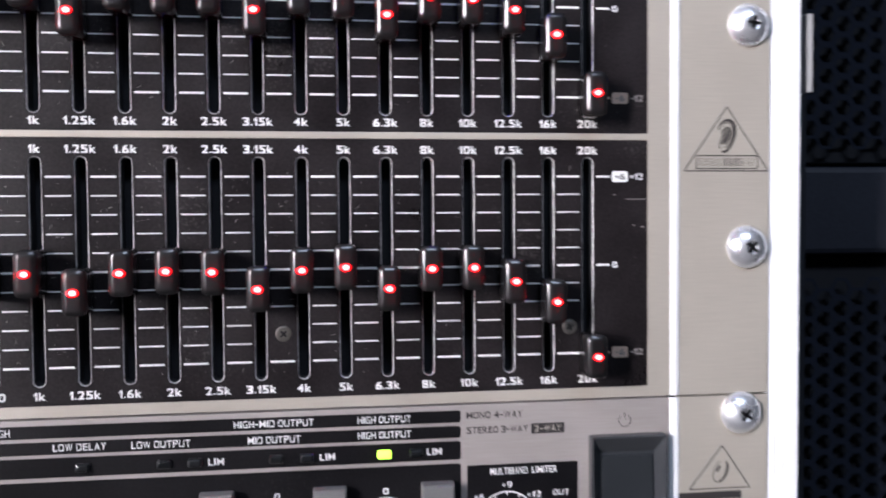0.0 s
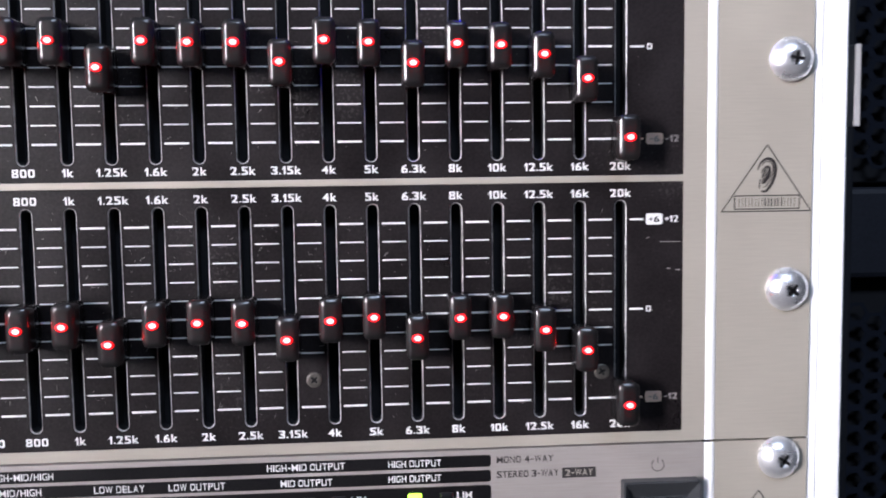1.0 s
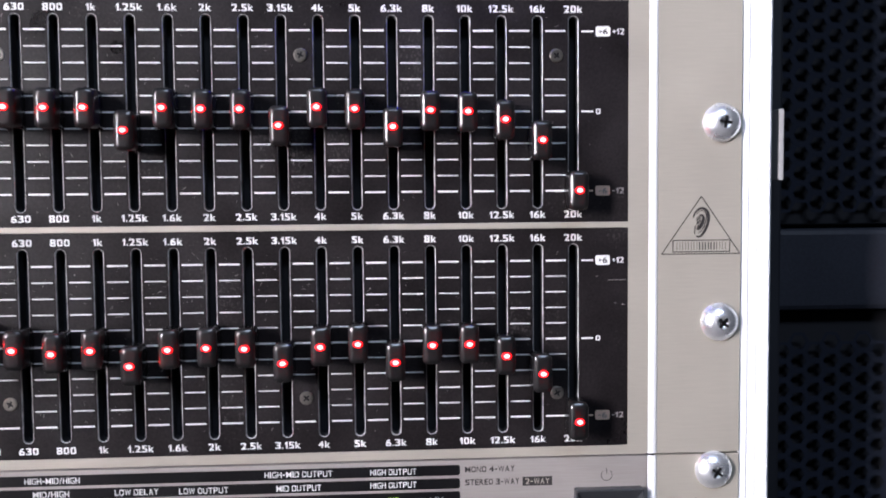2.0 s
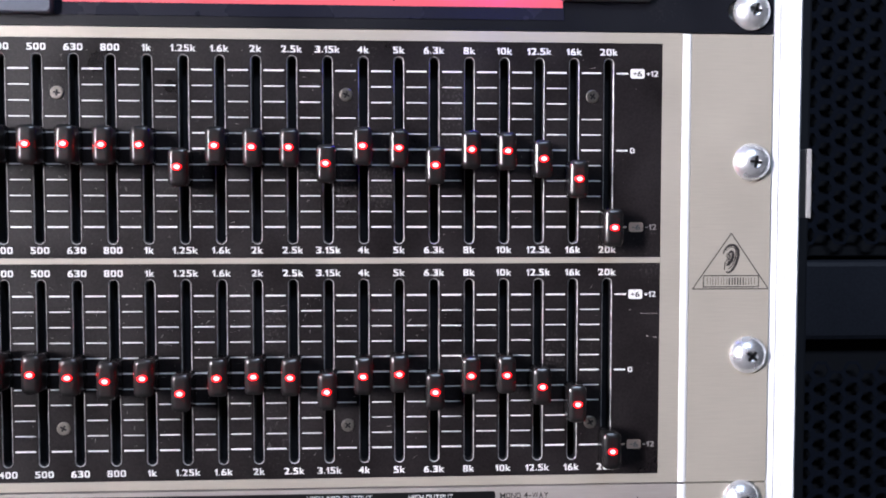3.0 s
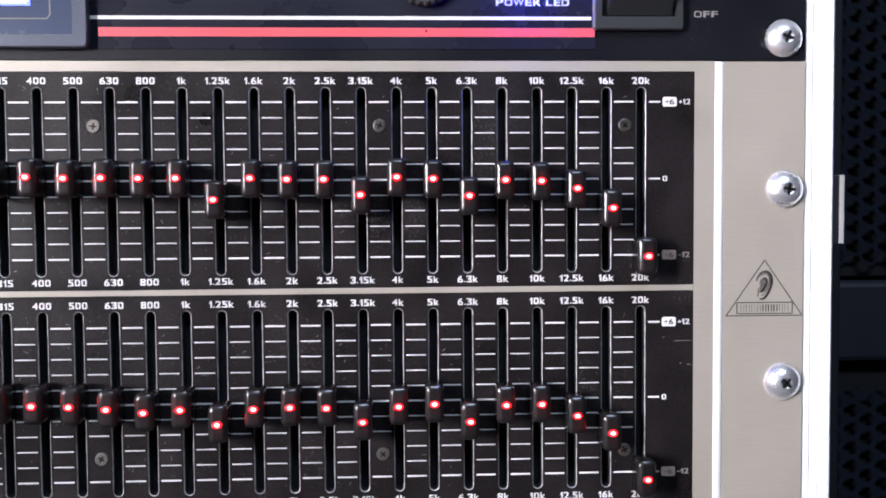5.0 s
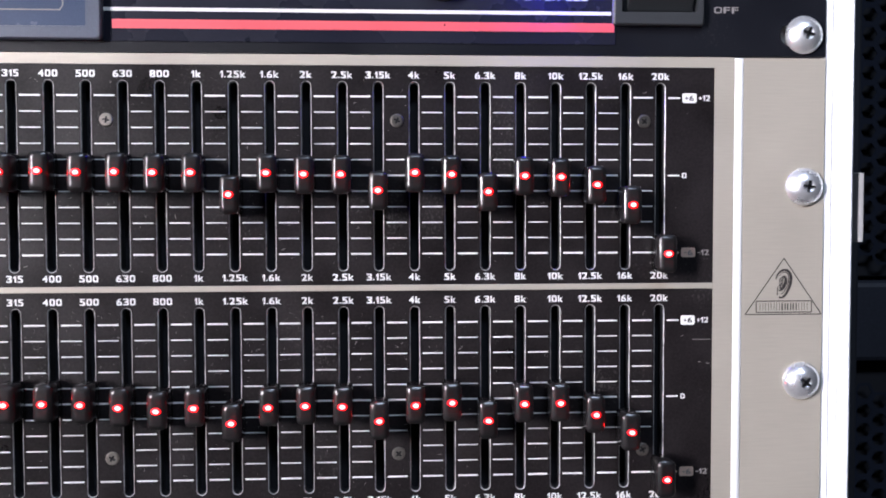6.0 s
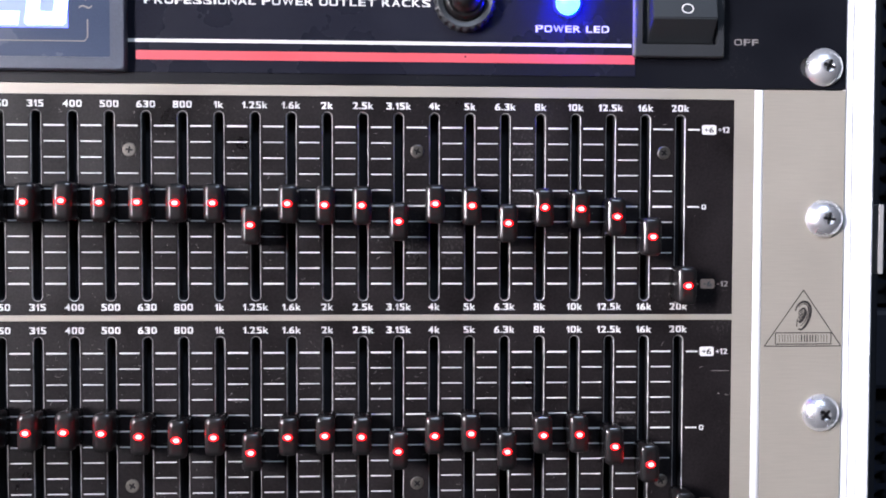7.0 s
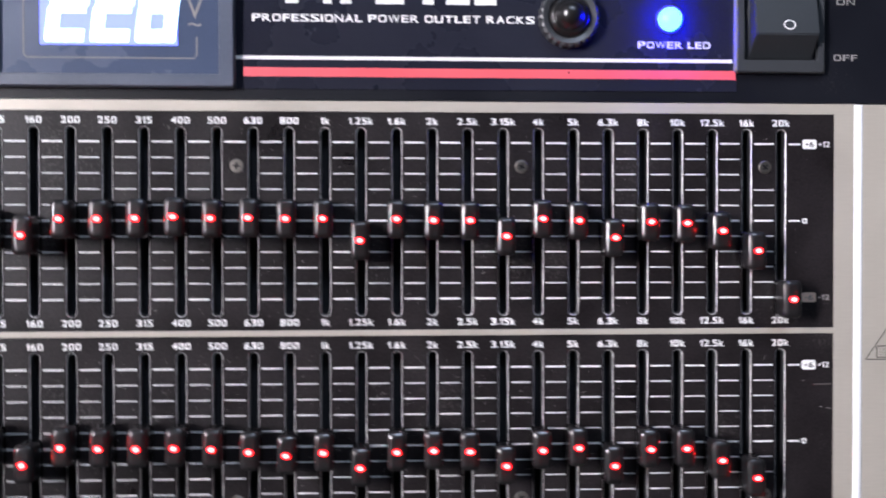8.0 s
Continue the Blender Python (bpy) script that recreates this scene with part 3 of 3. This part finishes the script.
part("label_plate", box(35.2, 179.3, -0.25, 0.0, 135.7, 174.0, 0.1), GLOSS_LABEL, pw, "glossy dark blue-black label")
part("white_stripe", strip(35.4, 177.9, 144.05, 145.05, -0.28), INK, pw)
part("red_stripe", strip(37.6, 178.9, 139.25, 141.8, -0.28), RED_INK, pw, "red printed stripe")
part("paint_chip", lathe([(0.34, -0.26), (0.3, -0.31), (0.1, -0.32)], 130.2, 140.9, 10), PIT, pw, "tiny dark chip in the red stripe")
words("PROFESSIONAL POWER OUTLET RACKS", 80.1, 155.85, 2.1, pw, width=80.2, y=-0.32, bold=0.025)
words("POWER LED", 160.85, 149.1, 1.95, pw, width=21.2, y=-0.32, bold=0.025)
words("OFF", 211.6, 145.95, 1.8, pw, width=7.1, y=-0.05, mat=DIM_INK, bold=0.02)
words("ON", 211.6, 162.2, 1.8, pw, width=5.5, y=-0.05, mat=DIM_INK, bold=0.02)
for x0, x1 in ((49.3, 53.0), (60.0, 62.3), (64.8, 68.0), (74.8, 82.9), (88.2, 91.4), (94.9, 101.6), (103.0, 109.3)):
    part("maker_bar", strip(x0, x1, 160.0, 168.5, -0.28), INK, pw)

# voltmeter: stepped bezel, smoked window, blue-lit digits
meter = part("voltmeter_bezel", loft([(0, 68.8, 45.2, 1.0), (-2.2, 68.8, 45.2, 1.2), (-2.8, 68.0, 44.4, 1.2), (-2.8, 60.6, 38.2, 0.6), (-1.6, 59.8, 37.6, 0.5)], 1.0, 158.3, cap_end=False), METER_GLARE, pw,
             "satin black stepped meter bezel, lifted by painted blue glare")
part("meter_window", box(-29.2, 31.2, -1.7, -0.6, 139.4, 177.0), SMOKE, meter, "smoked meter window, blue-grey from painted display glare")
part("backlight", box(-18.2, 19.6, -1.74, -1.6, 147.4, 170.0), DISPLAY_BLUE, meter, "blue glowing display backlight")
bm = bmesh.new()
for x0, x1, z0, z1 in ((-21.8, 24.2, 143.65, 144.0), (-22.8, -22.4, 144.6, 172.0), (24.7, 25.1, 144.9, 149.8)):
    strip(x0, x1, z0, z1, -1.76, bm)
line(bm, -22.6, 144.7, -21.7, 143.8, 0.35, -1.8)
line(bm, 24.1, 143.8, 24.95, 145.0, 0.35, -1.8)
part("window_outline", bm, DIM_INK, meter)
words("V", 24.4, 157.9, 6.0, meter, width=4.6, y=-1.8, mat=DIM_INK, bold=0.0)
words("~", 24.4, 153.3, 4.0, meter, width=3.6, y=-1.8, mat=DIM_INK, bold=0.0)
SEGMENTS = {"2": "abged", "8": "abcdefg"}
for ch, x0 in (("2", -17.0), ("2", -4.6), ("8", 7.8)):
    bm = bmesh.new()
    w, h, s = 11.0, 19.5, 3.5
    z0 = 148.2
    place = {"a": (0.4, w - 0.4, h - s, h), "d": (0.4, w - 0.4, 0, s), "g": (0.6, w - 0.6, (h - s) / 2, (h + s) / 2), "f": (0, s, h / 2 + 0.3, h - 0.4),
             "b": (w - s, w, h / 2 + 0.3, h - 0.4), "e": (0, s, 0.4, h / 2 - 0.3), "c": (w - s, w, 0.4, h / 2 - 0.3)}
    for k in SEGMENTS[ch]:
        a, b, c, d = place[k]
        box(x0 + a, x0 + b, -1.95, -1.75, z0 + c, z0 + d, 0, bm)
    for v in bm.verts:
        v.co.x += 0.12 * (v.co.z - at(0, 0, z0).z)
    part("digit", bm, DIGIT, meter, "overlit white-blue segment digit")

# knurled dimmer knob, blue pilot light, rocker switch
bm = bmesh.new()
steps = 96
rings = []
for r, y, teeth in ((8.5, -0.3, 0), (8.5, -1.2, 0.4), (8.1, -3.2, 0.4), (7.7, -3.7, 0), (6.3, -3.2, 0), (5.9, -2.4, 0)):
    rings.append([bm.verts.new(at(129.9 + (r + (teeth if k % 4 < 2 else 0)) * math.cos(2 * math.pi * k / steps), y, 156.4 + (r + (teeth if k % 4 < 2 else 0)) * math.sin(2 * math.pi * k / steps))) for k in range(steps)])
for a, b in zip(rings, rings[1:]):
    for k in range(steps):
        bm.faces.new((a[k], a[(k + 1) % steps], b[(k + 1) % steps], b[k]))
knob = part("knurled_ring", bm, BEZEL, pw, "black knurled collar")
part("collar_cap", lathe([(6.0, -2.3), (5.2, -4.2), (4.5, -4.6), (4.2, -3.4), (3.9, -5.4), (2.6, -7.2), (1.0, -7.9)], 129.9, 156.4, 40), KNOB, knob, "glossy black domed centre", smooth=True)
pilot = part("pilot_light", lathe([(3.5, -0.3), (3.5, -1.0), (3.2, -2.2), (2.3, -3.1), (1.1, -3.7), (0.4, -3.8)], 159.4, 156.4, 32), BLUE_LED, pw, "glaring blue power light", smooth=True)
part("pilot_rim", lathe([(4.2, -0.25), (4.2, -0.7), (3.55, -0.8)], 159.4, 156.4, 32, close=False), BEZEL, pilot)
sw = part("switch_frame", loft([(0, 26.0, 34.2, 0.6), (-1.8, 26.0, 34.2, 0.6), (-2.3, 25.2, 33.4, 0.6), (-2.3, 21.8, 27.0, 0.5), (-0.8, 21.6, 26.8, 0.5)], 191.5, 158.2, cap_end=False), BEZEL, pw, "black switch frame")
part("frame_edge", box(178.25, 178.75, -2.2, -0.3, 141.6, 174.5, 0.1), GREY_PLASTIC, sw, "grey moulded edge")


def rocker(x0, x1, z0, z1, fold, low, high, mid, parent, taper=(0.5, 0.5)):
    """A rocker: two faces meeting at a fold, pressed in at one end."""
    bm = bmesh.new()
    prof = [(0.5, z0), (low, z0 + 0.4), (mid, fold), (high, z1 - 0.4), (0.5, z1)]
    ends = [[bm.verts.new(at(x + (inset if 0 < k < 4 else 0), y, z)) for k, (y, z) in enumerate(prof)] for x, inset in ((x0, taper[0]), (x1, -taper[1]))]
    for k in range(len(prof) - 1):
        bm.faces.new((ends[0][k], ends[1][k], ends[1][k + 1], ends[0][k + 1]))
    bm.faces.new(ends[0])
    bm.faces.new(ends[1])
    bmesh.ops.bevel(bm, geom=list(bm.edges), offset=0.25 * MM, segments=2, affect="EDGES")
    return part("rocker", bm, ROCKER, parent, "charcoal plastic rocker")


rk = rocker(180.9, 202.2, 144.9, 171.4, 151.4, -0.4, -2.4, -5.8, sw, (1.9, 1.0))
ring = bmesh.new()
outer = [(1.75 * math.cos(2 * math.pi * k / 28), 1.45 * math.sin(2 * math.pi * k / 28)) for k in range(29)]
for (xa, za), (xb, zb) in zip(outer, outer[1:]):
    ring.faces.new([ring.verts.new(at(192.6 + px * r, -5.86 + 0.172 * (154.1 + pz * r - 151.4), 154.1 + pz * r)) for px, pz, r in ((xa, za, 1), (xa, za, 0.78), (xb, zb, 0.78), (xb, zb, 1))])
part("off_mark", ring, INK, rk)

# ---- the crossover below ----
cx_unit = thing("crossover", 0, 0, -44.4, "silver crossover with black legend bars, buttons and power switch", "crossover")
T = -0.5
part("faceplate", box(-214.3, 214.3, 0, 4, -44.4, T, 0.2), SHADED_SILVER, cx_unit)
for s in (1, -1):
    ear(cx_unit, s, -44.4, T, (-39.0, -5.1))
part("chassis", box(-213, 213, 5, 200, -43, T - 1, 0.5), CASE, cx_unit)
for z1, z0 in ((-1.8, -4.8), (-5.65, -8.65), (-9.45, -14.1), (-15.1, -41.0)):
    part("legend_bar", loft([(0.06, 320.0, z1 - z0, 0.7), (-0.08, 320.0, z1 - z0, 0.7)], -0.2, (z0 + z1) / 2), LEGEND, cx_unit, "black printed legend bar")
LEG = -0.14
for text, x, z, w in (("HIGH-MID OUTPUT", 114.1, -3.3, 19.0), ("HIGH OUTPUT", 140.8, -3.35, 13.1), ("HIGH OUTPUT", 140.8, -7.15, 13.1), ("MID OUTPUT", 114.1, -7.25, 12.6),
                      ("LOW OUTPUT", 87.6, -7.2, 13.6), ("LOW DELAY", 69.1, -7.1, 12.0), ("HIGH-MID/HIGH", 46.2, -3.3, 15.0), ("MID/HIGH", 45.8, -7.1, 9.8),
                      ("LIM", 100.3, -12.0, 3.7), ("LIM", 126.8, -12.0, 3.7), ("LIM", 153.1, -11.85, 3.7)):
    words(text, x, z, 1.7, cx_unit, width=w, y=LEG, bold=0.012)
for x, mat in ((43.5, LED_OFF), (69.8, LED_OFF), (88.3, LED_OFF), (95.4, LED_OFF), (114.5, LED_OFF), (121.9, LED_OFF), (140.7, GREEN_LED), (148.6, LED_OFF)):
    part("indicator", loft([(0, 3.4, 2.1, 0.5), (-0.5, 3.4, 2.1, 0.5), (-0.8, 3.0, 1.7, 0.5), (-0.95, 2.2, 1.0, 0.4)], x, -12.0), mat, cx_unit,
         "lit yellow-green indicator" if mat is GREEN_LED else "unlit smoked indicator")
words("MONO 4-WAY", 168.4, -3.2, 1.7, cx_unit, DARK_INK, width=14.3, bold=0.025)
words("STEREO 3-WAY", 169.1, -6.95, 1.7, cx_unit, DARK_INK, width=15.6, bold=0.025)
part("mode_box", strip(177.8, 186.4, -8.4, -5.8, -0.02), DARK_INK, cx_unit)
words("2-WAY", 182.1, -7.1, 1.6, cx_unit, SILVER, width=7.0, y=-0.08, bold=0.01)
part("limiter_field", loft([(0.06, 28.5, 25.6, 0.3), (-0.08, 28.5, 25.6, 0.3)], 175.6, -28.6), LEGEND, cx_unit, "black limiter field")
words("MULTIBAND  LIMITER", 175.8, -17.55, 1.7, cx_unit, width=17.2, y=LEG, bold=0.012)


def dial(x, z, r):
    bm = bmesh.new()
    for k in range(-13, 13):
        a, b = radians(90 + k * 10), radians(100 + k * 10)
        line(bm, x + r * math.cos(a), z + r * math.sin(a), x + r * math.cos(b), z + r * math.sin(b), 0.35, LEG)
    for k in range(-5, 6):
        a = radians(90 + k * 26)
        line(bm, x + (r - 0.9) * math.cos(a), z + (r - 0.9) * math.sin(a), x + r * math.cos(a), z + r * math.sin(a), 0.3, LEG)
    part("dial_scale", bm, INK, cx_unit)
    kn = part("rotary_knob", lathe([(3.9, -0.2), (3.8, -6), (3.3, -9), (2.8, -9.6), (1.0, -9.7)], x, z, 28), KNOB, cx_unit, "black rotary knob", smooth=True)
    part("pointer", box(x - 0.25, x + 0.25, -9.85, -9.6, z + 0.6, z + 3.0), INK, kn)


for x in (114.6, 141.0, 88.0, 69.0):
    dial(x, -30.2, 7.4)
    words("0", x, -21.2, 1.5, cx_unit, y=LEG, bold=0.01)
dial(171.5, -30.2, 7.4)
words("+9", 171.5, -21.1, 1.5, cx_unit, y=LEG, bold=0.01)
words("+6", 164.4, -23.8, 1.5, cx_unit, y=LEG, bold=0.01)
words("+12", 178.5, -23.8, 1.5, cx_unit, y=LEG, bold=0.01)
words("OUT", 185.5, -23.6, 1.4, cx_unit, y=LEG, bold=0.01)
for x, z in ((100.4, -22.4), (127.3, -22.5), (153.8, -22.5)):
    part("push_button", loft([(0, 8.2, 6.4, 0.4), (-3.2, 8.0, 6.2, 0.4), (-3.7, 7.2, 5.4, 0.4)], x, z), GREY_PLASTIC, cx_unit, "grey square push button")
bm = bmesh.new()
for k in range(-14, 14):
    a, b = radians(270 + k * 10), radians(280 + k * 10)
    line(bm, 202.3 + 1.6 * math.cos(a), -5.95 + 1.6 * math.sin(a), 202.3 + 1.6 * math.cos(b), -5.95 + 1.6 * math.sin(b), 0.2, -0.04)
line(bm, 202.3, -5.55, 202.3, -3.95, 0.2, -0.04)
part("power_symbol", bm, DARK_INK, cx_unit)
sw = part("switch_frame", loft([(0, 19.8, 31.0, 0.6), (-2.6, 19.8, 31.0, 0.6), (-3.0, 19.3, 30.5, 0.6), (-3.0, 18.9, 30.1, 0.4), (-0.3, 14.8, 21.6, 0.3)], 202.7, -24.8, cap_end=True), BEZEL, cx_unit, "black switch frame")
rocker(195.5, 209.9, -35.2, -14.3, -25.0, -1.6, -0.9, -1.1, sw)
emblem(cx_unit, 228.7, -13.6, 219.7, 236.3, -24.8, False, 0.3)
bm = bmesh.new()
for k in range(22):
    # a leaning oval ring, open at its upper end and heaviest on one side
    ends = []
    for a in (radians(75 - k * 14), radians(75 - (k + 1) * 14)):
        x, z = 1.75 * math.cos(a), 3.0 * math.sin(a)
        ends += [228.2 + x * math.cos(0.4) + z * math.sin(0.4), -20.3 - x * math.sin(0.4) + z * math.cos(0.4)]
    line(bm, *ends, 0.22 + 0.5 * max(0.0, math.cos(radians(60 - k * 14))), -0.04)
line(bm, 227.2, -20.4, 228.1, -18.9, 0.7, -0.04)
part("emblem_mark", bm, DARK_INK, cx_unit)
part("maker_bar", strip(216.9, 234.0, -27.6, -25.6, -0.02), DARK_INK, cx_unit)

# ---- the loudspeaker that stands beside the rack ----
sp = thing("loudspeaker", 470, 260, FEET, "large black loudspeaker with hexagon-mesh grilles beside the rack", "loudspeaker")
part("cabinet", box(262.5, 700, 70, 480, FEET, 320, 4.0), CABINET, sp)
part("bar", box(264, 698, 58, 72, 33.0, 62.5, 2.0), CABINET, sp, "matt black dividing bar")


def hex_grille(x0, x1, z0, z1, pitch, y):
    """A sheet of hexagonal holes: each cell is a hexagonal ring with depth."""
    bm = bmesh.new()
    dx = pitch * math.sqrt(3) / 2
    outer, inner = pitch / math.sqrt(3), pitch / math.sqrt(3) * 0.70
    n = 0
    x = x0
    while x < x1:
        z = z0 + (pitch / 2 if n % 2 else 0)
        while z < z1:
            rim = [bm.verts.new(at(x + outer * math.cos(radians(60 * k)), y, z + outer * math.sin(radians(60 * k)))) for k in range(6)]
            hole = [bm.verts.new(at(x + inner * math.cos(radians(60 * k)), y, z + inner * math.sin(radians(60 * k)))) for k in range(6)]
            back = [bm.verts.new(at(x + inner * math.cos(radians(60 * k)), y + 0.25, z + inner * math.sin(radians(60 * k)))) for k in range(6)]
            for k in range(6):
                j = (k + 1) % 6
                bm.faces.new((rim[k], rim[j], hole[j], hole[k]))
                bm.faces.new((hole[k], hole[j], back[j], back[k]))
            z += pitch
        x += dx
        n += 1
    return bm


for z0, z1 in ((72.0, 300.0), (-360.0, 24.0)):
    part("grille", hex_grille(270, 480, z0, z1, 7.0, 60.0), GRILLE, sp, "black hexagon-mesh steel grille")
    # near-black sheet added behind the mesh; it stands in for the holes' shade
    part("hole_backing", box(264, 698, 64, 68.5, z0 - 8, z1 + 8, 0.5), PIT, sp)
